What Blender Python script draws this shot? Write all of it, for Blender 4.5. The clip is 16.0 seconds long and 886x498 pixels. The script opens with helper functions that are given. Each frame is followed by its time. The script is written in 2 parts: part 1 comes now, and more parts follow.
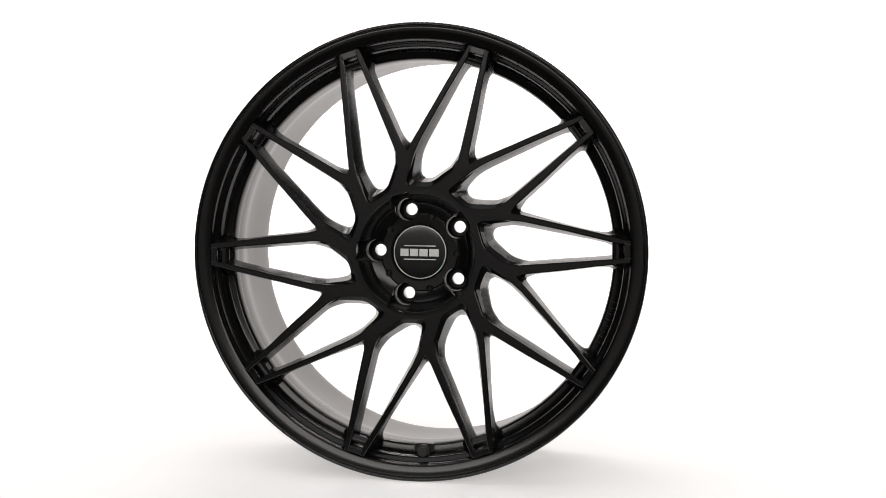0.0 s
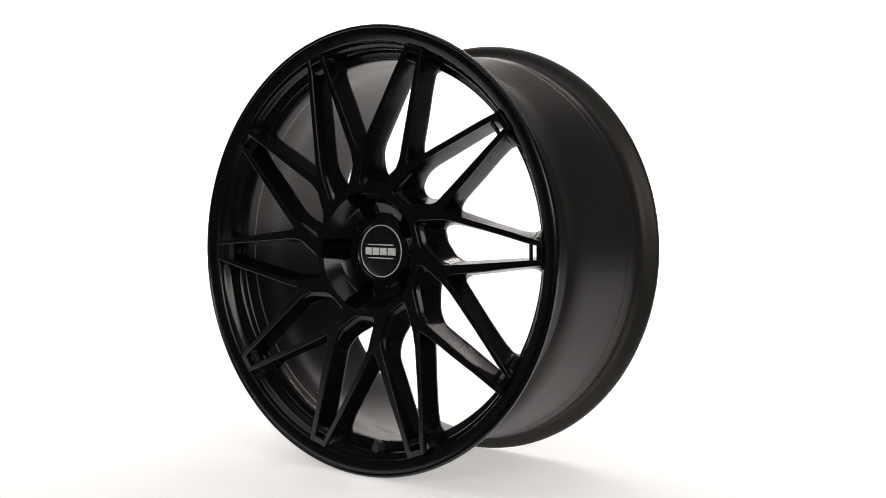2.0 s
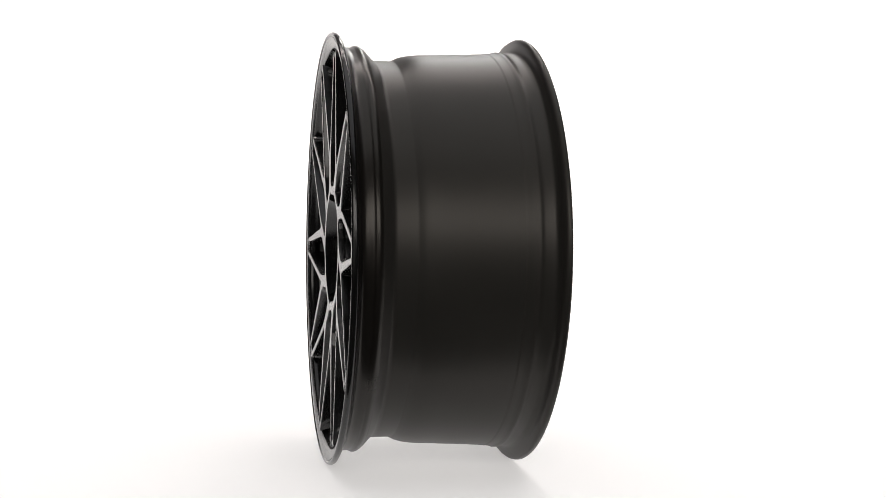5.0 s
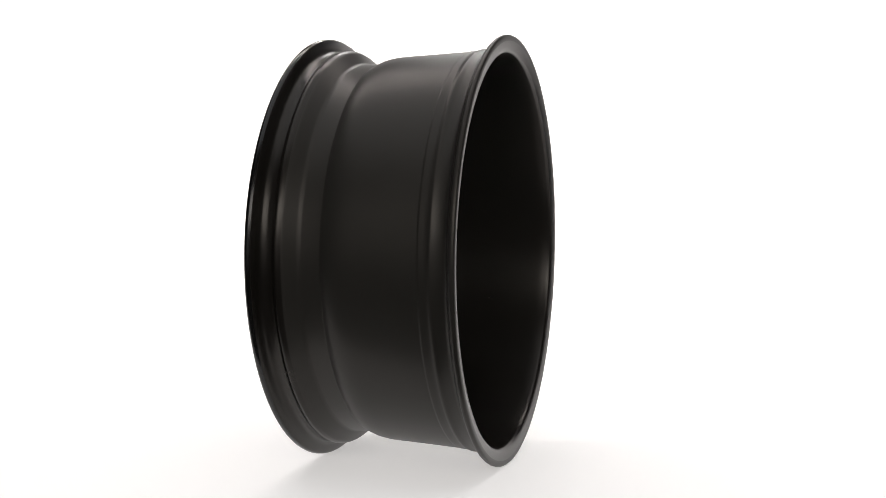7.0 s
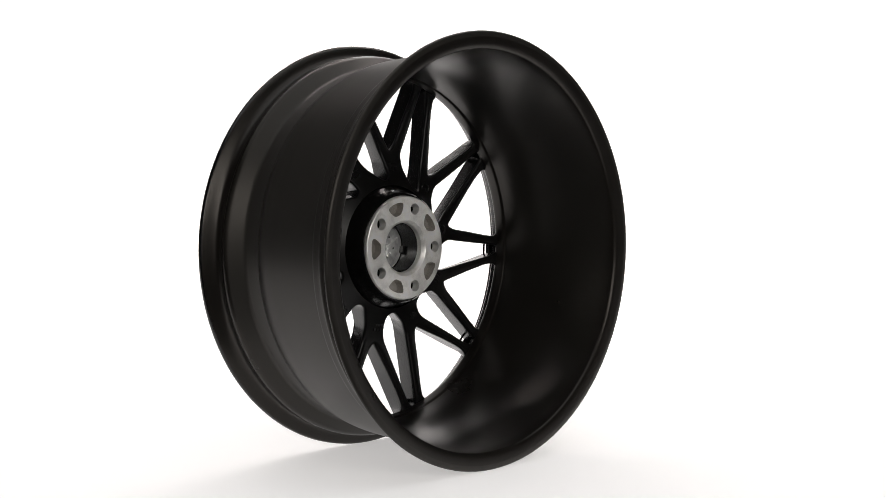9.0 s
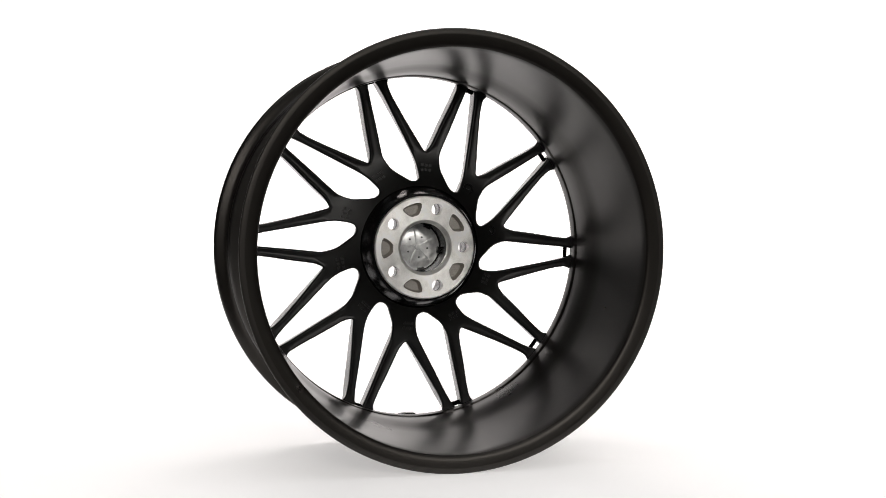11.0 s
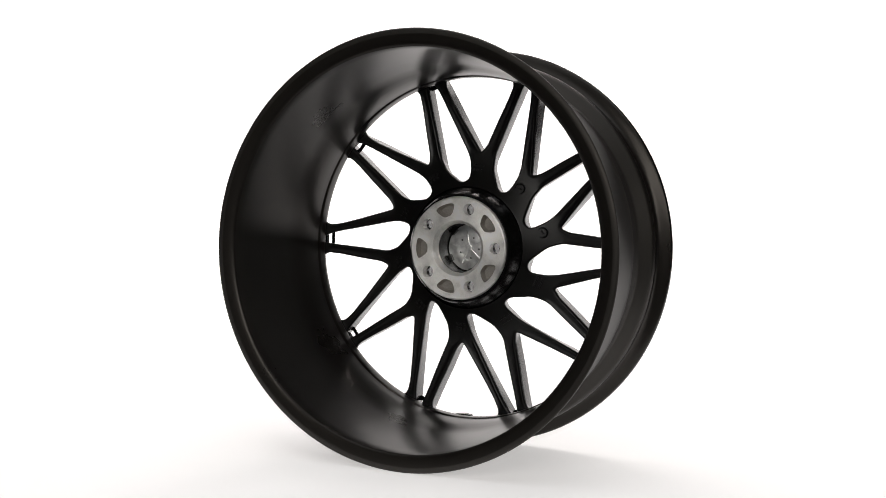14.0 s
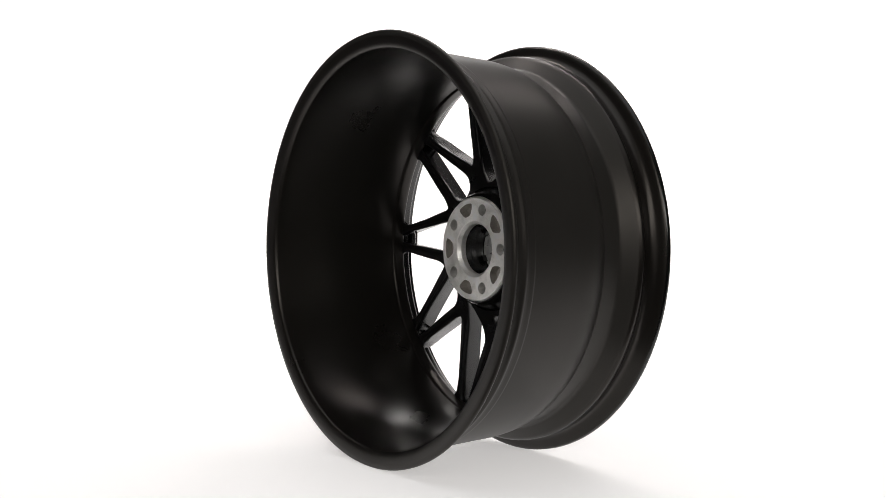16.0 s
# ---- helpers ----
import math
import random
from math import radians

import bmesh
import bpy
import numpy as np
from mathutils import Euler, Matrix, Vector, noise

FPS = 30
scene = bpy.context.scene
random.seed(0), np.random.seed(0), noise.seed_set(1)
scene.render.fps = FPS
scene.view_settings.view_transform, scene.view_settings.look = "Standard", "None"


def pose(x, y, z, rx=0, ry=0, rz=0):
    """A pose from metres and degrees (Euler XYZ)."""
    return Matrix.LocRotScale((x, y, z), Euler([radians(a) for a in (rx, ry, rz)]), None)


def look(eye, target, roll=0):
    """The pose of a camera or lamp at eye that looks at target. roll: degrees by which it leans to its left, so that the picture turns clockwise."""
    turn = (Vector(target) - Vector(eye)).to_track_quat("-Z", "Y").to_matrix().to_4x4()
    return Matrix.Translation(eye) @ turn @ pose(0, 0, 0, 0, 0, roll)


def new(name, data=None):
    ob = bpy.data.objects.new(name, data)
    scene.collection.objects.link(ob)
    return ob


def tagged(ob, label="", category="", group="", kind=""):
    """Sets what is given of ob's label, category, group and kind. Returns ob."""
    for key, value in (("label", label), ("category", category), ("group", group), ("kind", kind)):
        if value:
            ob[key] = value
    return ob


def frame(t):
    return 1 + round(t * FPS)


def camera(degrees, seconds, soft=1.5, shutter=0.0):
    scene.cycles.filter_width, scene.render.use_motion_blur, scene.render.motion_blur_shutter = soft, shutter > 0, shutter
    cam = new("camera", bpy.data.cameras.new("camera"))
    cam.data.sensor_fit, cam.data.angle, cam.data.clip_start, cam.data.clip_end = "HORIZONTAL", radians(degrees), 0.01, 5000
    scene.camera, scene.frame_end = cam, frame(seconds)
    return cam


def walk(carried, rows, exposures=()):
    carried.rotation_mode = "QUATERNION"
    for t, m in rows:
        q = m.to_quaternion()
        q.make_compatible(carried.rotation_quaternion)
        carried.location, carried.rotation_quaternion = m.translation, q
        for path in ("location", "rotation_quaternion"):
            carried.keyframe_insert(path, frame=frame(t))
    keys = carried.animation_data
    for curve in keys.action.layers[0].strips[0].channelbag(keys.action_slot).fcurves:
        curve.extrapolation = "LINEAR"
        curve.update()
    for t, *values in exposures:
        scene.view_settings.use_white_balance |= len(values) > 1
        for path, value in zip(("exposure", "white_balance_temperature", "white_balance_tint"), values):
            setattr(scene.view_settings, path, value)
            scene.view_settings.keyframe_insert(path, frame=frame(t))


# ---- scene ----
cam = camera(39.58, 16.0, soft=0.8)
EYE = (0.0, -1.5906, 0.3268)
VIEW = look(EYE, (EYE[0] + 0.0056, EYE[1] + 1.0, EYE[2] - 0.0344), 0.76)
walk(cam, [(0.0, VIEW), (16.0, VIEW)])

# ---- studio light ----
world = bpy.data.worlds.new("studio_dark")
scene.world = world
world.use_nodes = True
world.node_tree.nodes["Background"].inputs["Color"].default_value = (0.9, 0.95, 1.0, 1)
world.node_tree.nodes["Background"].inputs["Strength"].default_value = 0.02


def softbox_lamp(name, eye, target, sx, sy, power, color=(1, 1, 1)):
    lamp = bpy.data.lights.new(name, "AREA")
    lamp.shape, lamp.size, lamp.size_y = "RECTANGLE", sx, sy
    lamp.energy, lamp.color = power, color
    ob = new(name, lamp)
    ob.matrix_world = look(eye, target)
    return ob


softbox_lamp("overhead_lamp", (0.0, -0.6, 2.8), (0.0, -0.6, 0.0), 4.0, 2.8, 29, (0.985, 0.99, 1.0))
softbox_lamp("backdrop_lamp", (0.0, 1.7, 3.2), (0.0, 3.0, 1.0), 3.8, 0.5, 76, (1.0, 0.915, 0.885))
softbox_lamp("rim_lamp", (0.1, 1.9, 1.95), (0.0, 0.0, 0.4), 0.45, 0.25, 5, (1.0, 0.98, 0.96))
softbox_lamp("front_lamp", (0.6, -2.8, 1.25), (0.6, 0.0, 0.3), 4.4, 0.8, 45, (1.0, 0.96, 0.91))
# unseen weak panel, added low on the left to lift the dark front faces
softbox_lamp("low_fill_lamp", (-1.0, -2.7, 0.5), (0.0, 0.0, 0.3), 2.6, 1.1, 2.4, (1.0, 0.96, 0.92))


# ---- materials ----
def material(name, color, rough, metal=0.0, spec=0.5, grain=0.0, grain_size=2500.0, bump=0.0,
             stain=0.0, stain_size=25.0, rough_var=0.0):
    """Principled surface with fine grain, broad stains and a fine relief."""
    mat = bpy.data.materials.new(name)
    mat.use_nodes = True
    nt = mat.node_tree
    p = nt.nodes["Principled BSDF"]
    p.inputs["Roughness"].default_value = rough
    p.inputs["Metallic"].default_value = metal
    p.inputs["Specular IOR Level"].default_value = spec
    p.inputs["Base Color"].default_value = (*color, 1)
    co = nt.nodes.new("ShaderNodeTexCoord")

    def field(scale, detail):
        n = nt.nodes.new("ShaderNodeTexNoise")
        n.inputs["Scale"].default_value, n.inputs["Detail"].default_value = scale, detail
        nt.links.new(co.outputs["Object"], n.inputs["Vector"])
        return n.outputs["Fac"]

    fine, broad = field(grain_size, 2), field(stain_size, 5)
    if grain or stain:
        last = None
        for fac, amount in ((fine, grain), (broad, stain)):
            ramp = nt.nodes.new("ShaderNodeMapRange")
            ramp.inputs["From Min"].default_value, ramp.inputs["From Max"].default_value = 0.25, 0.75
            ramp.inputs["To Min"].default_value, ramp.inputs["To Max"].default_value = 1 - amount, 1 + amount
            nt.links.new(fac, ramp.inputs["Value"])
            vec = nt.nodes.new("ShaderNodeVectorMath")
            vec.operation = "SCALE"
            if last is None:
                vec.inputs[0].default_value = color
            else:
                nt.links.new(last, vec.inputs[0])
            nt.links.new(ramp.outputs["Result"], vec.inputs["Scale"])
            last = vec.outputs["Vector"]
        nt.links.new(last, p.inputs["Base Color"])
    if rough_var:
        ramp = nt.nodes.new("ShaderNodeMapRange")
        ramp.inputs["From Min"].default_value, ramp.inputs["From Max"].default_value = 0.3, 0.7
        ramp.inputs["To Min"].default_value, ramp.inputs["To Max"].default_value = rough - rough_var, rough + rough_var
        nt.links.new(broad, ramp.inputs["Value"])
        nt.links.new(ramp.outputs["Result"], p.inputs["Roughness"])
    if bump:
        b = nt.nodes.new("ShaderNodeBump")
        b.inputs["Strength"].default_value, b.inputs["Distance"].default_value = bump, 0.0002
        nt.links.new(fine, b.inputs["Height"])
        nt.links.new(b.outputs["Normal"], p.inputs["Normal"])
    return mat


BLACK = material("satin_black_coat", (0.0075, 0.0066, 0.0058), 0.29, spec=0.37, grain=0.0, grain_size=900,
                 stain=0.10, stain_size=9, rough_var=0.02)
GLOSS = material("gloss_black_coat", (0.0036, 0.0036, 0.0035), 0.21, spec=0.46, grain=0.0, grain_size=900,
                 stain=0.10, stain_size=9, rough_var=0.02)
# spoke sides: the front coat again, with their shade in a darker base
WALL = material("shaded_black_side_coat", (0.0026, 0.0026, 0.0025), 0.24, spec=0.48, stain=0.10, stain_size=12, rough_var=0.02)
LIP = material("black_lip_coat", (0.0045, 0.0044, 0.0042), 0.20, spec=0.44, stain=0.10, stain_size=9, rough_var=0.02)
# dull outside coat; light that the inside lacks is put into its base
MATT = material("matt_black_coat_lit", (0.0215, 0.0202, 0.0186), 0.38, spec=0.30,
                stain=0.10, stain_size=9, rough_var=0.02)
# spoke backs: a rougher black, its base lifted a little for their light
CAST = material("rough_black_back_coat", (0.0048, 0.0047, 0.0046), 0.38, spec=0.40, grain=0.1, grain_size=900,
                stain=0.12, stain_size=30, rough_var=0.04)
# faint warm tint put into the reflections of the satin coats
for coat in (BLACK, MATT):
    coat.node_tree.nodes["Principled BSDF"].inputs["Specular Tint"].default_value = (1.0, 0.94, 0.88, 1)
CAP = material("gloss_black_cap", (0.012, 0.012, 0.012), 0.22, spec=0.5, grain=0.1, stain=0.05)
SILVER = material("silver_print", (0.86, 0.86, 0.85), 0.5, metal=0.0, grain=0.05, stain=0.05)
MACHINED = material("machined_aluminium", (0.95, 0.94, 0.91), 0.42, metal=0.75, grain=0.10, grain_size=900, bump=0.08,
                    stain=0.26, stain_size=55, rough_var=0.07)
RAWCAST = material("raw_cast_aluminium", (0.36, 0.34, 0.31), 0.45, metal=0.6, grain=0.2, grain_size=700, bump=0.2,
                   stain=0.15, stain_size=60)
# fine lathe rings round the wheel's axis
nt = MACHINED.node_tree
wave = nt.nodes.new("ShaderNodeTexWave")
wave.wave_type, wave.rings_direction = "RINGS", "Y"
wave.inputs["Scale"].default_value, wave.inputs["Distortion"].default_value = 260.0, 0.6
place = nt.nodes.new("ShaderNodeTexCoord")
nt.links.new(place.outputs["Object"], wave.inputs["Vector"])
lathe = nt.nodes.new("ShaderNodeBump")
lathe.inputs["Strength"].default_value, lathe.inputs["Distance"].default_value = 0.5, 0.0002
nt.links.new(wave.outputs["Fac"], lathe.inputs["Height"])
nt.links.new(lathe.outputs["Normal"], nt.nodes["Principled BSDF"].inputs["Normal"])
# strong broad tone patches stand in for mirror reflections on the plastic
CLEAR = material("silver_plastic_back", (0.95, 0.96, 0.96), 0.27, metal=0.6, grain=0.05, stain=0.35, stain_size=110)
RUBBER = material("valve_rubber", (0.014, 0.014, 0.014), 0.55, grain=0.15, stain=0.1)
WHITE = material("white_glowing_sweep", (0.86, 0.86, 0.86), 0.65, spec=0.3, grain=0.01, grain_size=300, bump=0.02,
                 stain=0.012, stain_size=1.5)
# glow added to the sweep, which lifts floor and backdrop to white
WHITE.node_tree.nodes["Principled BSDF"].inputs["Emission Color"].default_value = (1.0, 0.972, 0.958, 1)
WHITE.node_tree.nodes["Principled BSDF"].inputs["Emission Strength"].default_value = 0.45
DARK = material("dark_studio_paint", (0.06, 0.06, 0.062), 0.8, spec=0.2, grain=0.05, grain_size=200,
                stain=0.15, stain_size=1.2)


# ---- mesh tools ----
from mathutils.geometry import delaunay_2d_cdt


def mesh_of(name, bm, mat, smooth=True, angle=35):
    bmesh.ops.recalc_face_normals(bm, faces=bm.faces[:])
    me = bpy.data.meshes.new(name)
    bm.to_mesh(me)
    bm.free()
    me.materials.append(mat)
    if smooth:
        me.shade_smooth()
        me.set_sharp_from_angle(angle=radians(angle))
    return me


def part(name, bm, mat, parent, label="", smooth=True, angle=35):
    ob = new(name, mesh_of(name, bm, mat, smooth, angle))
    ob.parent = parent
    if label:
        tagged(ob, label)
    return ob


def spin(profile, steps=240, closed=True):
    """Turns a profile of (radius, y) about the y axis."""
    bm = bmesh.new()
    rings = []
    for i in range(steps):
        a = 2 * math.pi * i / steps
        rings.append([bm.verts.new((r * math.sin(a), y, r * math.cos(a))) for r, y in profile])
    n = len(profile)
    for i in range(steps):
        a, b = rings[i], rings[(i + 1) % steps]
        for k in range(n if closed else n - 1):
            bm.faces.new((a[k], a[(k + 1) % n], b[(k + 1) % n], b[k]))
    return bm


def rounded(points, rounds=2, loop=False):
    """Cuts the corners of a polyline; ends stay. Works on points of any number of values."""
    for _ in range(rounds):
        out = [] if loop else [points[0]]
        n = len(points)
        for i in range(n if loop else n - 1):
            p, q = points[i], points[(i + 1) % n]
            out.append(tuple(0.75 * a + 0.25 * b for a, b in zip(p, q)))
            out.append(tuple(0.25 * a + 0.75 * b for a, b in zip(p, q)))
        if not loop:
            out.append(points[-1])
        points = out
    return points


def filleted(points, front, back):
    """Rounds the corners of a chain of (front u, v, back u, v) with a front and a back fillet; ends stay."""
    out = [points[0]]
    for a, p, c in zip(points, points[1:], points[2:]):
        sides = []
        for k, d in ((0, front), (2, back)):
            pv = Vector(p[k:k + 2])
            ends = []
            for q in (a, c):
                e = Vector(q[k:k + 2]) - pv
                ends.append(pv + e * min(d / max(e.length, 1e-6), 0.48))
            sides.append((ends[0], pv, ends[1]))
        for i in range(8):
            t = i / 7
            f, b = [(1 - t) ** 2 * s[0] + 2 * t * (1 - t) * s[1] + t * t * s[2] for s in sides]
            out.append((f.x, f.y, b.x, b.y))
    out.append(points[-1])
    return out


def soft_corners(points):
    """Rounds each corner of a line of (radius, y, fillet); the ends stay."""
    out = [points[0][:2]]
    for a, p, c in zip(points, points[1:], points[2:]):
        pv = Vector(p[:2])
        ends = []
        for q in (a, c):
            e = Vector(q[:2]) - pv
            ends.append(pv + e.normalized() * min(p[2], 0.45 * e.length))
        for i in range(4):
            t = i / 3
            v = (1 - t) ** 2 * ends[0] + 2 * t * (1 - t) * pv + t * t * ends[1]
            out.append((v.x, v.y))
    out.append(points[-1][:2])
    return out


def prism(outline, y0, y1, chamfer=0.0, top=1.0):
    """A solid over an outline of (x, z) from y0 (front) to y1 (back)."""
    bm = bmesh.new()
    cx = sum(p[0] for p in outline) / len(outline)
    cz = sum(p[1] for p in outline) / len(outline)
    loops = []
    levels = [(y0, top), (y1, 1.0)] if not chamfer else [(y0, top * (1 - chamfer)), (y0 + (y1 - y0) * 0.25, top), (y1, 1.0)]
    for y, k in levels:
        loops.append([bm.verts.new((cx + (x - cx) * k, y, cz + (z - cz) * k)) for x, z in outline])
    n = len(outline)
    for a, b in zip(loops, loops[1:]):
        for i in range(n):
            bm.faces.new((a[i], a[(i + 1) % n], b[(i + 1) % n], b[i]))
    bm.faces.new(loops[0])
    bm.faces.new(loops[-1])
    return bm


def circle(x, z, r, n=32):
    return [(x + r * math.sin(2 * math.pi * i / n), z + r * math.cos(2 * math.pi * i / n)) for i in range(n)]


def polar(r, deg):
    return r * math.sin(radians(deg)), r * math.cos(radians(deg))


def turned(p, deg):
    """Turns (u, v) by deg, clockwise as seen from the front."""
    c, s = math.cos(radians(deg)), math.sin(radians(deg))
    return p[0] * c + p[1] * s, -p[0] * s + p[1] * c


def cut(ob, cutters):
    """Takes the cutters out of ob for good and removes them."""
    for c in cutters:
        m = ob.modifiers.new("cut", "BOOLEAN")
        m.operation, m.solver, m.object = "DIFFERENCE", "EXACT", c
    dg = bpy.context.evaluated_depsgraph_get()
    dg.update()
    me = bpy.data.meshes.new_from_object(ob.evaluated_get(dg))
    ob.modifiers.clear()
    ob.data = me
    for c in cutters:
        bpy.data.objects.remove(c)
    me.shade_smooth()
    me.set_sharp_from_angle(angle=radians(30))
    return ob


# ---- studio ----
def studio():
    # white sweep: floor, curve and back wall in one sheet with thickness
    line = [(-0.27, 0.0), (1.6, 0.0)]
    for i in range(1, 17):
        a = radians(90 * i / 16)
        line.append((1.6 + 1.4 * math.sin(a), 1.4 - 1.4 * math.cos(a)))
    line.append((3.0, 1.8))
    bm = bmesh.new()
    rows = []
    for off in (0.0, 1.0):
        for x in (-2.1, 2.1):
            row = []
            for i, (y, z) in enumerate(line):
                a, b = line[max(i - 1, 0)], line[min(i + 1, len(line) - 1)]
                t = Vector((b[0] - a[0], b[1] - a[1])).normalized()
                row.append(bm.verts.new((x, y + t.y * 0.05 * off, z - t.x * 0.05 * off)))
            rows.append(row)
    top_l, top_r, low_l, low_r = rows
    n = len(line)
    for i in range(n - 1):
        bm.faces.new((top_l[i], top_r[i], top_r[i + 1], top_l[i + 1]))
        bm.faces.new((low_l[i], low_l[i + 1], low_r[i + 1], low_r[i]))
        bm.faces.new((top_l[i], top_l[i + 1], low_l[i + 1], low_l[i]))
        bm.faces.new((top_r[i], low_r[i], low_r[i + 1], top_r[i + 1]))
    bm.faces.new((top_l[0], low_l[0], low_r[0], top_r[0]))
    bm.faces.new((top_l[-1], top_r[-1], low_r[-1], low_l[-1]))
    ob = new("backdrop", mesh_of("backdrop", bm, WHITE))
    tagged(ob, "seamless white sweep of table and backdrop with added glow", "backdrop", kind="structure")

    def slab(name, x0, x1, y0, y1, z0, z1, mat, label, cat):
        bm = bmesh.new()
        bmesh.ops.create_cube(bm, size=1)
        for v in bm.verts:
            v.co = ((x0 + x1) / 2 + v.co.x * (x1 - x0), (y0 + y1) / 2 + v.co.y * (y1 - y0), (z0 + z1) / 2 + v.co.z * (z1 - z0))
        ob = new(name, mesh_of(name, bm, mat, smooth=False))
        tagged(ob, label, cat, kind="structure")

    slab("wall_west", -4.1, -4.0, -4.0, 3.1, -0.85, 3.6, DARK, "plain dark painted studio side wall", "wall")
    slab("wall_east", 4.0, 4.1, -4.0, 3.1, -0.85, 3.6, DARK, "plain dark painted studio side wall", "wall")
    slab("wall_south", -4.1, 4.1, -4.1, -4.0, -0.85, 3.6, DARK, "plain dark painted wall behind the camera", "wall")
    slab("wall_north", -4.1, 4.1, 3.1, 3.2, -0.85, 3.6, DARK, "plain dark painted wall behind the backdrop", "wall")
    slab("floor", -4.1, 4.1, -4.1, 3.1, -0.90, -0.85, DARK, "plain dark painted studio floor", "floor")
    slab("table_base", -2.0, 2.0, -0.22, 1.5, -0.85, -0.055, DARK, "plain dark base under the white sweep", "table")
    slab("ceiling", -4.1, 4.1, -4.1, 3.1, 3.6, 3.7, DARK, "plain dark painted studio ceiling", "ceiling")


studio()

# ---- the wheel ----
AXLE = 0.2715      # height of the wheel's centre
SHIFT = -0.0032    # its offset from the turning axis
TIP = -19.3        # angle of the first spoke tip
wheel = new("alloy_wheel")
tagged(wheel, "satin black multi-spoke alloy car wheel standing on the white floor", "wheel")


def face_y(r):
    return -0.1355 - 0.0060 * (r - 0.08) / 0.17


def back_y(r):
    # a smooth sweep from the flat arms back to the hub
    k = max(0.0, 0.134 - r)
    return -0.107 + min(0.0105 * (k / 0.034) ** 1.6 if k > 0 else 0.0, 0.0215)


def rim_profile():
    outer = [(0.2517, -0.1370), (0.2521, -0.1380), (0.2527, -0.1387), (0.2540, -0.1392), (0.2590, -0.1409), (0.2645, -0.1414), (0.2655, -0.1412), (0.2660, -0.1404), (0.2666, -0.1404), (0.2672, -0.1414), (0.2682, -0.1421), (0.2696, -0.1421),
             (0.2709, -0.1408), (0.2715, -0.1390), (0.2713, -0.1368), (0.2703, -0.1350), (0.2680, -0.1336), (0.2640, -0.1325),
             (0.2600, -0.1315), (0.2565, -0.1300), (0.2548, -0.1280), (0.2541, -0.1258)]
    # bead seat, hump, drop centre and the rise to the barrel
    outer += soft_corners([(0.2541, -0.1258, 0), (0.2537, -0.1235, 0.0012), (0.2538, -0.1168, 0.0014), (0.2560, -0.1138, 0.0012), (0.2560, -0.1105, 0.0014),
                           (0.2534, -0.1058, 0.0030), (0.2396, -0.0926, 0.0020), (0.2384, -0.0890, 0.0016), (0.2384, -0.0655, 0.0012),
                           (0.2402, -0.0622, 0.0016), (0.2430, -0.0566, 0.0050), (0.2456, -0.0470, 0.0060), (0.2471, -0.0340, 0.0080),
                           (0.2478, -0.0170, 0.0080), (0.2498, 0.0200, 0)])[1:]
    outer += [ (0.2516, 0.0520), (0.2517, 0.0533), (0.2523, 0.0543), (0.2524, 0.0555), (0.2526, 0.0600), (0.2528, 0.0640),
             (0.2535, 0.0660), (0.2545, 0.0680), (0.2545, 0.0700), (0.2536, 0.0720), (0.2532, 0.0760), (0.2534, 0.0830),
             (0.2545, 0.0870), (0.2575, 0.0892), (0.2625, 0.0902), (0.2668, 0.0912), (0.2698, 0.0928), (0.2712, 0.0950),
             (0.2714, 0.0972), (0.2706, 0.0988), (0.2690, 0.0996), (0.2640, 0.0998), (0.2560, 0.0992), (0.2515, 0.0984)]
    inner = [(0.2497, 0.0972), (0.2489, 0.0940), (0.2480, 0.0800), (0.2466, 0.0550), (0.2440, 0.0150), (0.2415, -0.0200),
             (0.2400, -0.0330), (0.2380, -0.0440), (0.2355, -0.0560), (0.2338, -0.0680), (0.2332, -0.0800), (0.2331, -0.0890),
             (0.2330, -0.0908), (0.2322, -0.0918), (0.2315, -0.0932), (0.2313, -0.0950), (0.2313, -0.1040), (0.2318, -0.1085), (0.2328, -0.1105), (0.2345, -0.1112),
             (0.2395, -0.1122), (0.2415, -0.1135), (0.2425, -0.1160), (0.2438, -0.1260), (0.2455, -0.1290), (0.2485, -0.1308),
             (0.2502, -0.1325), (0.2511, -0.1350)]
    points = []
    for r, y in outer + inner:
        k = min(max((r - 0.255) / 0.012, 0.0), 1.0)
        points.append((r, y - 0.0013 * k if y < -0.128 else y + 0.0016 * k if y > 0.086 else y))
    return points


def rim_barrel():
    prof = rim_profile()
    back = max(i for i, p in enumerate(prof) if p[0] > 0.2685 and p[1] > 0)
    hump = min(i for i, p in enumerate(prof) if p[1] > -0.1075)
    lip = min(i for i, p in enumerate(prof) if i > back and p[1] < -0.108)
    bm = spin(prof, 288)
    bm.faces.ensure_lookup_table()
    # the tyre side behind the hump and the rear flange carry a duller coat than lip and inside, lightened for the light
    # they catch
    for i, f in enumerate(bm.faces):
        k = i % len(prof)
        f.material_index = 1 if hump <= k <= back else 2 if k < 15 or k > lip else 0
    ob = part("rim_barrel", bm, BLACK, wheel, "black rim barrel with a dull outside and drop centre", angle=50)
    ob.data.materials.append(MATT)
    ob.data.materials.append(LIP)


rim_barrel()


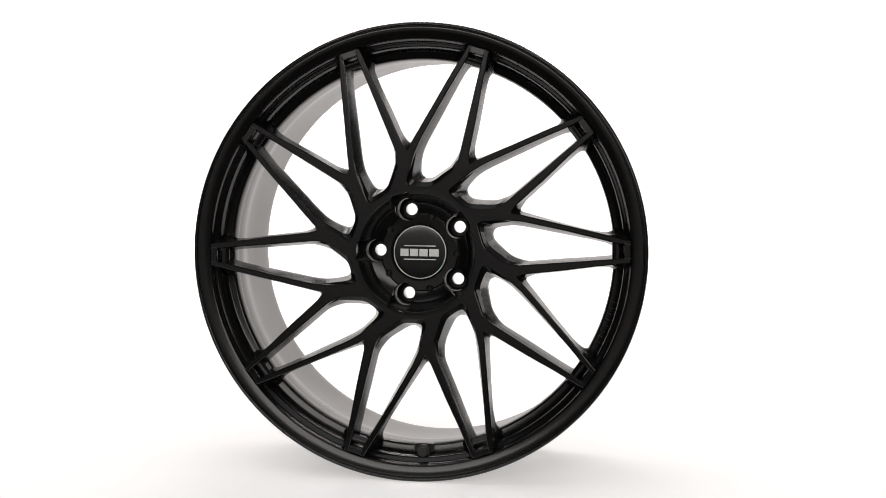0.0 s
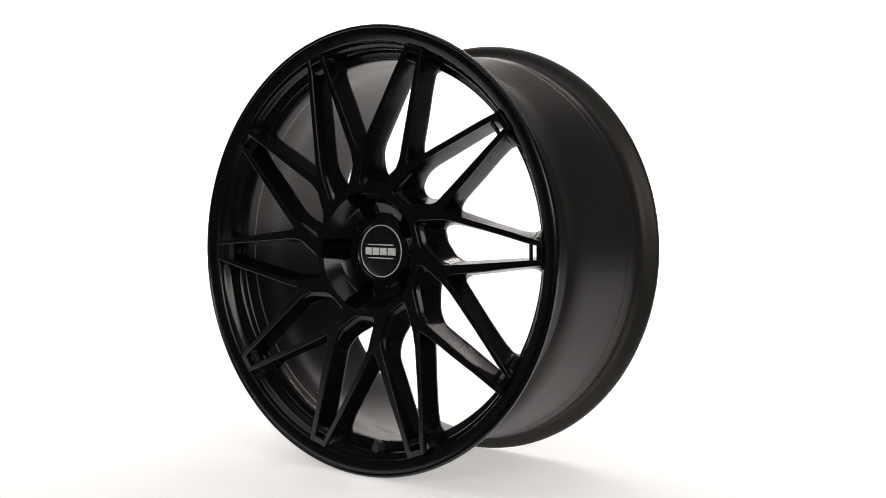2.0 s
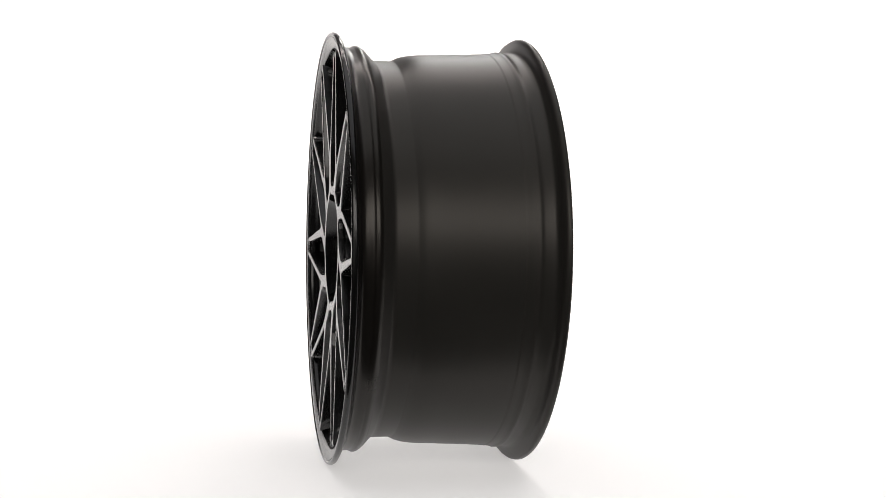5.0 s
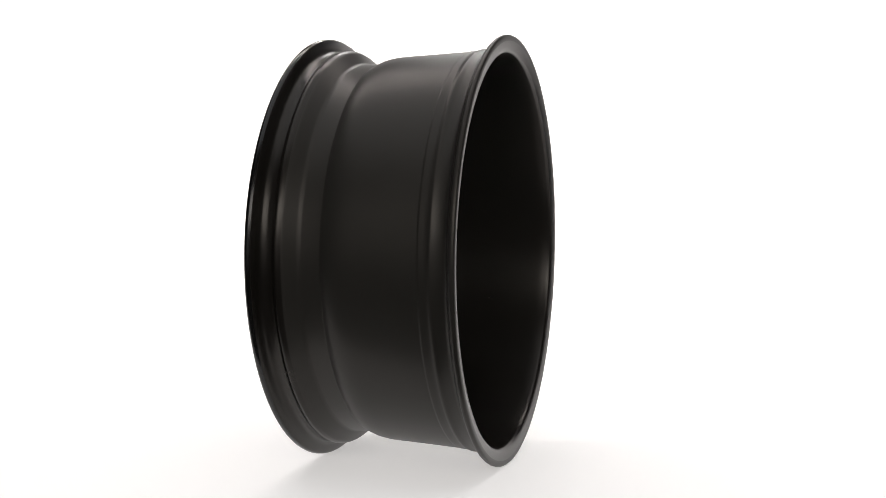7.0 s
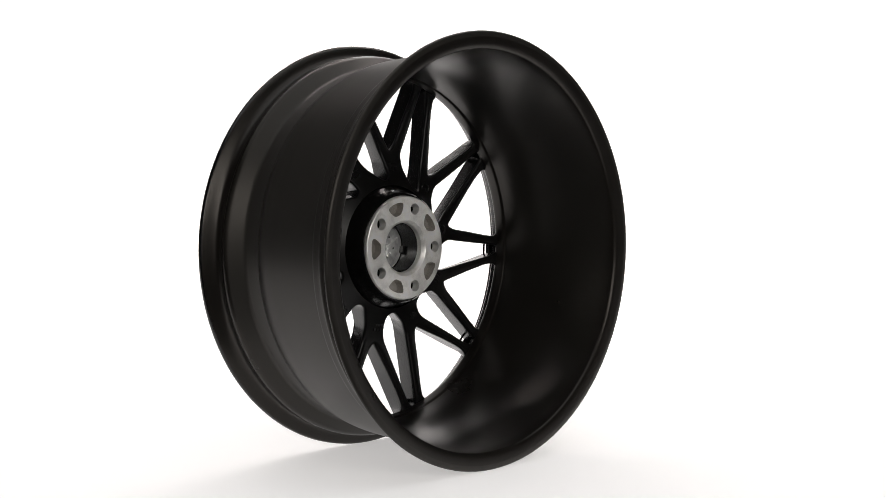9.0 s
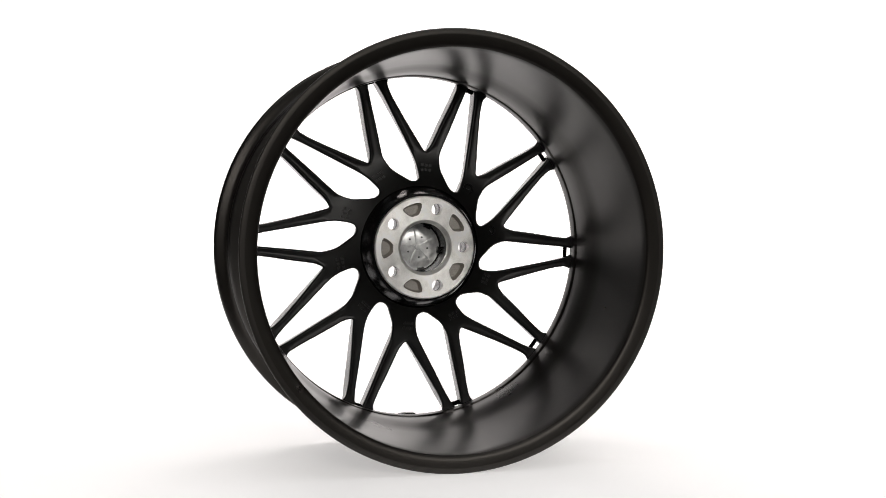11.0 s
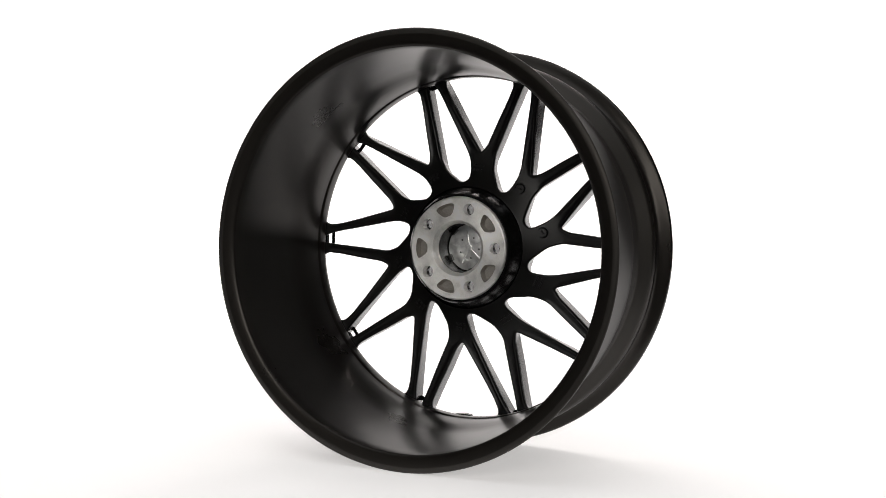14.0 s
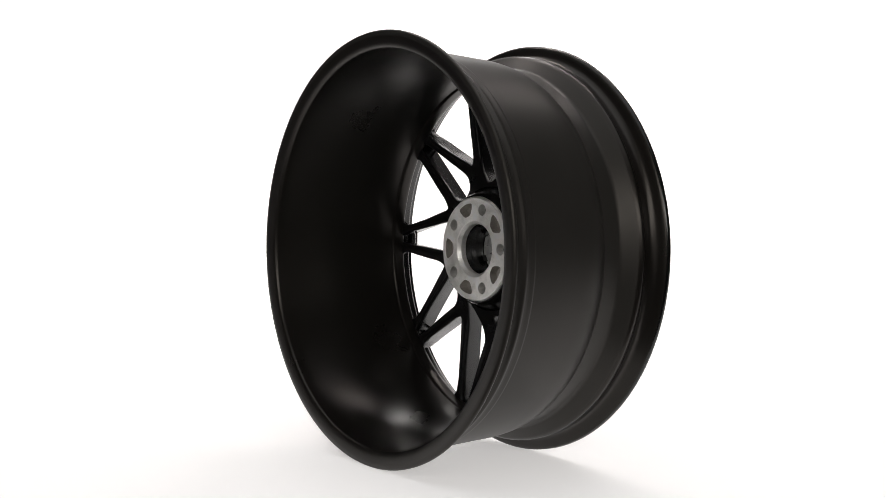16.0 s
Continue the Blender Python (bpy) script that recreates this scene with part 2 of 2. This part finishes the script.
# One forked spoke: front and back outline, in millimetres (tangent, radius) round a spoke tip
RIGHT_INNER = [  # from the rim down the fork's right arm, round the hub pocket
    (6.9, 251.3, 3.0, 238), (7.0, 242, 3.4, 231), (7.2, 237, 4.7, 223), (9.0, 211, 5.9, 206), (11.4, 175, 7.7, 172), (14.8, 121, 10.7, 130),
    (12.4, 106, 4.5, 111.5), (-4.5, 83.0, -12.0, 92.5), (-10.5, 79.6, -16.5, 89.3), (-25, 75.4, -21.5, 88.3)]
LEFT_INNER = [  # from the hub pocket up the left arm of the next tip
    (-25, 75.4, -21.5, 88.3), (-33.5, 73.6, -27.0, 90.2), (-36.2, 78, -29.6, 97), (-37.6, 110, -31.6, 113), (-35.6, 128, -30.0, 127),
    (-25.8, 172, -20.8, 172), (-16.5, 210, -13.3, 210), (-9.6, 237, -9.4, 225), (-9.2, 242, -5.6, 231), (-9.0, 251.3, -5.0, 238)]
LEFT_OUTER = [  # from the rim down the outside of the left arm to the fork
    (-11, 251.3, -12, 241), (-13.6, 251.0, -29.5, 236.5), (-14.4, 245, -27.0, 231.6), (-17.0, 236, -22.8, 224.0),
    (-22.6, 215, -25.0, 207), (-32.2, 175, -33.4, 175), (-44.4, 125, -46.6, 130)]
FORK = [(28.6, 118.6, 31.6, 127.4)]
RIGHT_OUTER = [  # from the fork up the outside of the right arm to the rim
    (25.4, 130, 26.6, 140), (21.0, 175, 23.2, 174), (16.4, 212, 19.2, 206), (14.2, 236, 18.0, 225.0), (13.4, 244, 22.0, 231.8),
    (12.8, 251.0, 25.5, 236.5), (9, 251.3, 12, 241)]


def spoke_mesh():
    def turn4(p):
        return (*turned(p[:2], 36), *turned(p[2:], 36))

    chains = [filleted(RIGHT_INNER, 2.0, 7.0), filleted([turn4(p) for p in LEFT_INNER], 2.0, 7.0),
              filleted([turn4(p) for p in LEFT_OUTER] + FORK + RIGHT_OUTER, 2.2, 5.0)]
    hub = math.degrees(math.atan2(-25, 75.4))
    arc = [(*[c * 75.0 for c in (math.sin(radians(hub + 36 * i / 12)), math.cos(radians(hub + 36 * i / 12)))],
            *[c * 83.0 for c in (math.sin(radians(hub + 36 * i / 12)), math.cos(radians(hub + 36 * i / 12)))]) for i in range(13)]
    ring, free, ledge, ends = [], [], [], {}
    for c, chain in enumerate((chains[0], arc, chains[1], chains[2])):
        if c != 1:
            ends[len(ring)] = (1, 0, -1, -1)[c]
            ends[len(ring) + len(chain) - 1] = (-1, 0, 1, -1)[c]
        for p in chain:
            ring.append(p)
            free.append(c != 1)
            r = math.hypot(p[0], p[1])
            ledge.append(1.0 if c in (0, 2) and r < 104 else max(0.0, (118 - r) / 14) if c in (0, 2) and r < 118 else 0.0)
    n = len(ring)

    def inset(k, i, d):
        """The i-th point of the front (0) or back (2) outline, moved inwards by d, but along the seams."""
        p = Vector(ring[i][k:k + 2])
        a, b = Vector(ring[i - 1][k:k + 2]), Vector(ring[(i + 1) % n][k:k + 2])
        if not free[i]:
            return p
        if i in ends:
            return p + p.normalized() * d * ends[i]
        t = Vector((0, 0))
        for q, s in ((a, 1), (b, -1)):
            if (p - q).length > 1e-6:
                t += s * (p - q).normalized()
        if t.length < 1e-6:
            return p
        t.normalize()
        return p + Vector((t.y, -t.x)) * d * side

    area = sum(ring[i][0] * ring[(i + 1) % n][1] - ring[(i + 1) % n][0] * ring[i][1] for i in range(n))
    side = -1 if area > 0 else 1
    bm = bmesh.new()
    levels = []
    for level in range(11):
        row = []
        for i in range(n):
            f, b = Vector(ring[i][:2]), Vector(ring[i][2:])
            yf, yb = face_y(f.length / 1000), back_y(b.length / 1000)
            lg = ledge[i]
            fade = min(max((b.length - 128) / 25, 0), 1) * min(max((224 - b.length) / 15, 0), 1)
            if level == 0:
                q, y = inset(0, i, 1.10), yf
            elif level == 1:
                q, y = inset(0, i, 0.35), yf + 0.00035
            elif level == 2:
                q, y = f, yf + 0.00105
            elif level == 3:
                w = max(0.12 + lg * -0.07, 0.03)
                q, y = f.lerp(b, w), yf + (yb - yf) * 0.14
            elif level == 4:
                w = 0.22 + lg * 0.20
                q, y = f.lerp(b, w), yf + (yb - yf) * 0.19
            elif level == 5:
                q, y = f.lerp(b, 0.85), yf + (yb - yf) * 0.755
            elif level == 6:
                q, y = f.lerp(b, 0.95), yb - 0.004
            elif level == 7:
                q, y = inset(2, i, 0.6), yb - 0.0012
            else:
                # raised border, then a shallow hollow along the back
                q, y = inset(2, i, (2.4, 2.45 + 0.65 * fade, 2.5 + 1.5 * fade)[level - 8]), yb - (0.0010 * fade if level == 10 else 0)
            if level >= 7:
                y += back_y(q.length / 1000) - yb
            row.append(bm.verts.new((q.x / 1000, y, q.y / 1000)))
        levels.append(row)
    for step, (a, b) in enumerate(zip(levels, levels[1:])):
        for i in range(n):
            j = (i + 1) % n
            if not free[i] and not free[j]:
                continue
            if (Vector(ring[i]) - Vector(ring[j])).length < 1e-6:
                continue
            seam = (free[i] != free[j])
            if seam:
                continue
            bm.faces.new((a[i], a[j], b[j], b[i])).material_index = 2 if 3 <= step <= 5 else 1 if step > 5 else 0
    for row in (levels[0], levels[-1]):
        flat = [Vector((v.co.x * 1000, v.co.z * 1000)) for v in row]
        row = list(row)
        if row[0] is levels[-1][0]:
            edge = [Vector(q) for q in flat]
            for r in range(88, 142, 3):
                for k in range(30):
                    q = Vector(turned((0, r), -26 + 66 * k / 30 + (1.1 if r % 2 else 0)))
                    if min((q - e).length for e in edge) > 2.5:
                        flat.append(q)
                        row.append(bm.verts.new((q.x / 1000, back_y(r / 1000) - 0.0010 * min(max((r - 128) / 25, 0), 1), q.y / 1000)))
        pts, _, tris, back, _, _ = delaunay_2d_cdt(flat, [(i, (i + 1) % n) for i in range(n)], [], 1, 1e-5)
        for tri in tris:
            corner = [row[back[i][0]] for i in tri if back[i]]
            if len(set(corner)) == 3 and bm.faces.get(corner) is None:
                f = bm.faces.new(corner)
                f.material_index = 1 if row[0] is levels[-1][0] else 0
    bmesh.ops.remove_doubles(bm, verts=bm.verts[:], dist=1e-6)
    bmesh.ops.delete(bm, geom=[v for v in bm.verts if not v.link_faces], context="VERTS")
    bmesh.ops.recalc_face_normals(bm, faces=bm.faces[:])
    me = mesh_of("spoke", bm, GLOSS, smooth=False)
    me.materials.append(CAST)  # rougher coat for the backs, base lightened for their light
    me.materials.append(WALL)  # copy of the front coat for the sides, base darkened for their shade
    me.shade_smooth()
    me.set_sharp_from_angle(angle=radians(13))
    for e in me.edges:
        ya, yb = (me.vertices[i].co.y for i in e.vertices)
        if min(ya, yb) > -0.1125:
            e.use_edge_sharp = False
    return me


SPOKE = spoke_mesh()
for k in range(10):
    ob = new("spoke", SPOKE)
    ob.parent = wheel
    ob.rotation_euler = (0, radians(TIP + 36 * k), 0)
    tagged(ob, "satin black forked spoke", group="spokes of the wheel")


def bar(z0, z1, y0, y1, edge, lean=0.0):
    """A slim bevelled bar across the two arms of a spoke tip, its back shifted by lean."""
    bm = bmesh.new()
    loops = []
    for y, d in ((y0, edge), (y0 + edge, 0.0), (y1 - 0.0004, 0.0), (y1, 0.0004)):
        s = lean * (y - y0) / (y1 - y0)
        loops.append([bm.verts.new((x, y, z + s)) for x, z in ((-0.0112, z0 + d), (-0.0112, z1 - d), (0.0090, z1 - d), (0.0090, z0 + d))])
    for a, b in zip(loops, loops[1:]):
        for i in range(4):
            bm.faces.new((a[i], a[(i + 1) % 4], b[(i + 1) % 4], b[i]))
    bm.faces.new(loops[0])
    bm.faces.new(loops[-1])
    return mesh_of("bar", bm, GLOSS)


# the tip plate at the rim, and a thinner tie between the arms with a slot in front of the rim
TIP_PLATE = bar(0.2438, 0.2514, -0.1410, -0.1345, 0.0007)
TIE = bar(0.2342, 0.2380, -0.1378, -0.1330, 0.0005, -0.0045)
for k in range(10):
    for name, mesh, label in (("tip_plate", TIP_PLATE, "black end plate of a spoke tip"), ("tie_bar", TIE, "slim black tie bar between spoke arms")):
        ob = new(name, mesh)
        ob.parent = wheel
        ob.rotation_euler = (0, radians(TIP + 36 * k), 0)
        tagged(ob, label)


# ---- hub ----
LUG = -17.0


def hub():
    prof = [(0.0328, -0.0722), (0.0696, -0.0722), (0.0697, -0.0645), (0.0712, -0.0645), (0.0735, -0.0670), (0.0775, -0.0800), (0.0820, -0.0880),
            (0.0850, -0.0930), (0.0850, -0.1000), (0.0765, -0.1180), (0.0752, -0.1345), (0.0750, -0.1354), (0.0706, -0.1354),
            (0.0698, -0.1347), (0.0604, -0.1164), (0.0596, -0.1152), (0.0586, -0.1144), (0.0482, -0.1106), (0.0474, -0.1104), (0.0468, -0.1107), (0.0462, -0.1118), (0.0456, -0.1121), (0.0350, -0.1114),
            (0.0340, -0.1104), (0.0335, -0.1085), (0.0328, -0.1050)]
    ob = part("hub", spin(prof, 160), GLOSS, wheel, "satin black recessed wheel hub")
    tools = []
    for k in range(5):
        a = LUG + 72 * k
        # lug bolt recess, open outwards through the wall of the bowl
        shape = []
        for i in range(17):
            t = radians(90 + 180 * i / 16)
            shape.append((0.0138 * math.sin(t), 0.054 + 0.0138 * math.cos(t)))
        shape = shape + [(-0.0128, 0.060), (-0.0116, 0.0712), (-0.0100, 0.0724), (0.0100, 0.0724), (0.0116, 0.0712), (0.0128, 0.060)]
        shape = [turned(p, a) for p in shape]
        tools.append(new("tool", mesh_of("tool", prism(shape, -0.1500, -0.1010), BLACK, False)))
        x, z = polar(0.054, a)
        tools.append(new("tool", mesh_of("tool", prism(circle(x, z, 0.0140), -0.15, -0.0785), BLACK, False)))
        tools.append(new("tool", mesh_of("tool", prism(circle(x, z, 0.0072), -0.15, -0.05), BLACK, False)))
        x, z = polar(0.0452, a + 36)
        tools.append(new("tool", mesh_of("tool", prism(circle(x, z, 0.0044, 20), -0.15, -0.1065), BLACK, False)))
    cut(ob, tools)
    for k in range(5):
        # conical seat in each recess and a blind pin in each small hole
        x, z = polar(0.054, LUG + 72 * k)
        seat = part("lug_seat", spin([(0.0072, -0.0740), (0.0122, -0.0795), (0.0132, -0.0830), (0.0136, -0.1092), (0.0139, -0.1098), (0.0144, -0.1098),
                                (0.0147, -0.1088), (0.0147, -0.0800), (0.0076, -0.0732)], 40),
                    GLOSS, wheel, "black lug bolt bore with conical seat")
        seat.location = (x, 0, z)
        x, z = polar(0.0452, LUG + 36 + 72 * k)
        pin = part("hub_pin", prism(circle(0, 0, 0.0033, 16), -0.1126, -0.1060, chamfer=0.3), BLACK, wheel)
        pin.location = (x, 0, z)


hub()


def mounting_pad():
    prof = [(0.0375, -0.0600), (0.0676, -0.0600), (0.0690, -0.0611), (0.0694, -0.0640), (0.0694, -0.0720), (0.0331, -0.0720),
            (0.0331, -0.0650), (0.0336, -0.0640), (0.0366, -0.0612), (0.0371, -0.0603)]
    ob = part("mounting_pad", spin(prof, 120), MACHINED, wheel, "bare machined aluminium mounting face")
    tools = []
    for k in range(5):
        a = LUG + 72 * k
        x, z = polar(0.054, a)
        tools.append(new("tool", mesh_of("tool", prism(circle(x, z, 0.0077), -0.09, -0.05), MACHINED, False)))
        # relief pocket between two bolt holes
        shape = [polar(0.0625, a + 36 - 15), polar(0.0632, a + 36), polar(0.0625, a + 36 + 15), polar(0.0555, a + 36 + 15.5), polar(0.0440, a + 36 + 9),
                 polar(0.0432, a + 36), polar(0.0440, a + 36 - 9), polar(0.0555, a + 36 - 15.5)]
        shape = rounded(shape, 2, loop=True)
        tools.append(new("tool", mesh_of("tool", prism(shape[::-1], -0.0690, -0.055, top=0.62), RAWCAST, False)))
    cut(ob, tools)
    # the relief pockets stay raw as cast; their darker colour also holds some shade
    ob.data.materials.append(RAWCAST)
    holes = [Vector(polar(0.054, LUG + 72 * k)) for k in range(5)]
    for f in ob.data.polygons:
        c = f.center
        flat = Vector((c.x, c.z))
        if c.y < -0.0602 and c.y > -0.0710 and 0.0405 < flat.length < 0.0655 and min((flat - h).length for h in holes) > 0.0095:
            f.material_index = 1


mounting_pad()


def centre_cap():
    cap = part("centre_cap", spin([(0.0001, -0.1092), (0.0150, -0.1091), (0.0260, -0.1087), (0.0300, -0.1083), (0.0326, -0.1079),
                                   (0.0332, -0.1070), (0.0332, -0.1030), (0.0001, -0.1030)], 96), CAP, wheel,
               "gloss black centre cap with a silver ring")
    part("ring", spin([(0.0311, -0.1080), (0.0312, -0.1087), (0.0320, -0.1086), (0.0322, -0.1078)], 96), SILVER, cap, "thin silver ring")
    for z in (0.0077, -0.0086):
        part("stripe", prism([(-0.0190, z - 0.0006), (-0.0190, z + 0.0006), (0.0195, z + 0.0006), (0.0195, z - 0.0006)],
                             -0.1097, -0.1080), SILVER, cap, "silver stripe")
    # plain silver blocks in place of the maker's mark
    for x0, x1, lean in ((-0.0235, -0.0136, 0.0000), (-0.0120, -0.0020, 0.0000), (-0.0004, 0.0096, 0.0000), (0.0116, 0.0232, 0.0)):
        h = 0.0044
        shape = [(x0 - lean, -h), (x0, h), (x1, h), (x1 + lean * 0.3, -h)]
        shape = [(x, z - 0.0004) for x, z in shape]
        part("mark", prism(shape, -0.1097, -0.1080), SILVER, cap, "plain silver block")
    # back of the cap, seen through the bore
    back = part("cap_back", spin([(0.0001, -0.1000), (0.0040, -0.0998), (0.0150, -0.1002), (0.0240, -0.1012), (0.0272, -0.1025), (0.0318, -0.1027),
                                  (0.0320, -0.1045), (0.0001, -0.1045)], 72), CLEAR, cap, "silvery plastic back of the cap")
    for k in range(5):
        a = 10 + 72 * k
        shape = [turned(p, a) for p in ((-0.0007, 0.004), (-0.0007, 0.0245), (0.0007, 0.0245), (0.0007, 0.004))]
        part("rib", prism(shape, -0.1020, -0.0985), CLEAR, back)
    part("boss", spin([(0.0001, -0.0975), (0.0032, -0.0975), (0.0038, -0.0980), (0.0038, -0.1010), (0.0001, -0.1010)], 32), CLEAR, back)
    for k in range(5):
        x, z = polar(0.0145, 46 + 72 * k)
        part("pin_mark", prism(circle(x, z, 0.0013, 12), -0.1020, -0.0996), CAST, back, "small dark pin mark")
    for k in range(5):
        a = 46 + 72 * k
        shape = [turned(p, a) for p in ((-0.0045, 0.0285), (-0.0045, 0.0315), (0.0045, 0.0315), (0.0045, 0.0285))]
        part("clip", prism(shape, -0.1030, -0.0960), CAP, back, "black plastic clip")


centre_cap()


def valve():
    x, z = polar(0.2390, 177.75)
    v = part("valve", spin([(0.0001, -0.1262), (0.0042, -0.1262), (0.0045, -0.1270), (0.0053, -0.1272), (0.0057, -0.1266), (0.0058, -0.1240), (0.0061, -0.1228),
                            (0.0072, -0.1226), (0.0078, -0.1218), (0.0080, -0.1190), (0.0080, -0.1060), (0.0001, -0.1060)], 36), RUBBER, wheel, "black rubber tyre valve with cap")
    v.location = (x, 0, z)
    part("valve_boss", prism(rounded([(x - 0.0122, z - 0.004), (x - 0.0122, z + 0.0072), (x - 0.0106, z + 0.0088), (x + 0.0106, z + 0.0088),
                                      (x + 0.0122, z + 0.0072), (x + 0.0122, z - 0.004)], 1, loop=True), -0.1150, -0.1062, chamfer=0.06),
         BLACK, wheel, "black valve boss")


valve()


def stamps():
    # cast marks on the inside of the lip and on the backs of the spokes, too worn to read
    rng = random.Random(4)
    for k in range(8):
        a = 103.0 + 1.75 * k
        w = 0.0022
        r0, r1 = 0.2350, 0.2405
        b = math.degrees(w / r0)
        bm = prism([polar(r0, a), polar(r1, a), polar(r1, a + b * rng.uniform(0.5, 1)), polar(r0, a + b * rng.uniform(0.5, 1))], -0.1132, -0.1108)
        part("cast_mark", bm, BLACK, wheel, "worn raised cast mark")
    for k in range(10):
        a = TIP + 13.3 + 36 * k
        if k in (9, 8):
            x, z = polar(0.1085, a)
            s = part("cast_stamp", spin([(0.0058, -0.1005), (0.0058, -0.0985), (0.0066, -0.0978), (0.0074, -0.0985), (0.0074, -0.1005)], 36),
                     CAST, wheel, "round raised cast stamp")
            s.location = (x, 0, z)
            part("cast_bar", prism([turned(p, a + 30) for p in ((-0.003, -0.0008), (-0.003, 0.0008), (0.003, 0.0008), (0.003, -0.0008))],
                                   -0.1005, -0.0983), CAST, s)
            continue
        for row in range(2):
            for col in range(3):
                u = (col - 1) * 0.0055 + rng.uniform(-0.0006, 0.0006)
                v = 0.1060 + row * 0.0065
                q = [turned((u + du, v + dv), a) for du, dv in ((-0.0018, -0.0018), (-0.0018, 0.0018), (0.0018, 0.0018), (0.0018, -0.0018))]
                y = back_y(v)
                part("cast_bar", prism(q, y - 0.0010, y + 0.0011), CAST, wheel)


stamps()

for ob in wheel.children:
    ob.location = Vector(ob.location) + Vector((SHIFT, 0, AXLE))


def motions():
    # the wheel turns at an even pace on its stand
    walk(wheel, [(t / 2, pose(0, 0, 0, 0, 0, -(8.689 + 14.0324 * t / 2))) for t in range(33)])


motions()
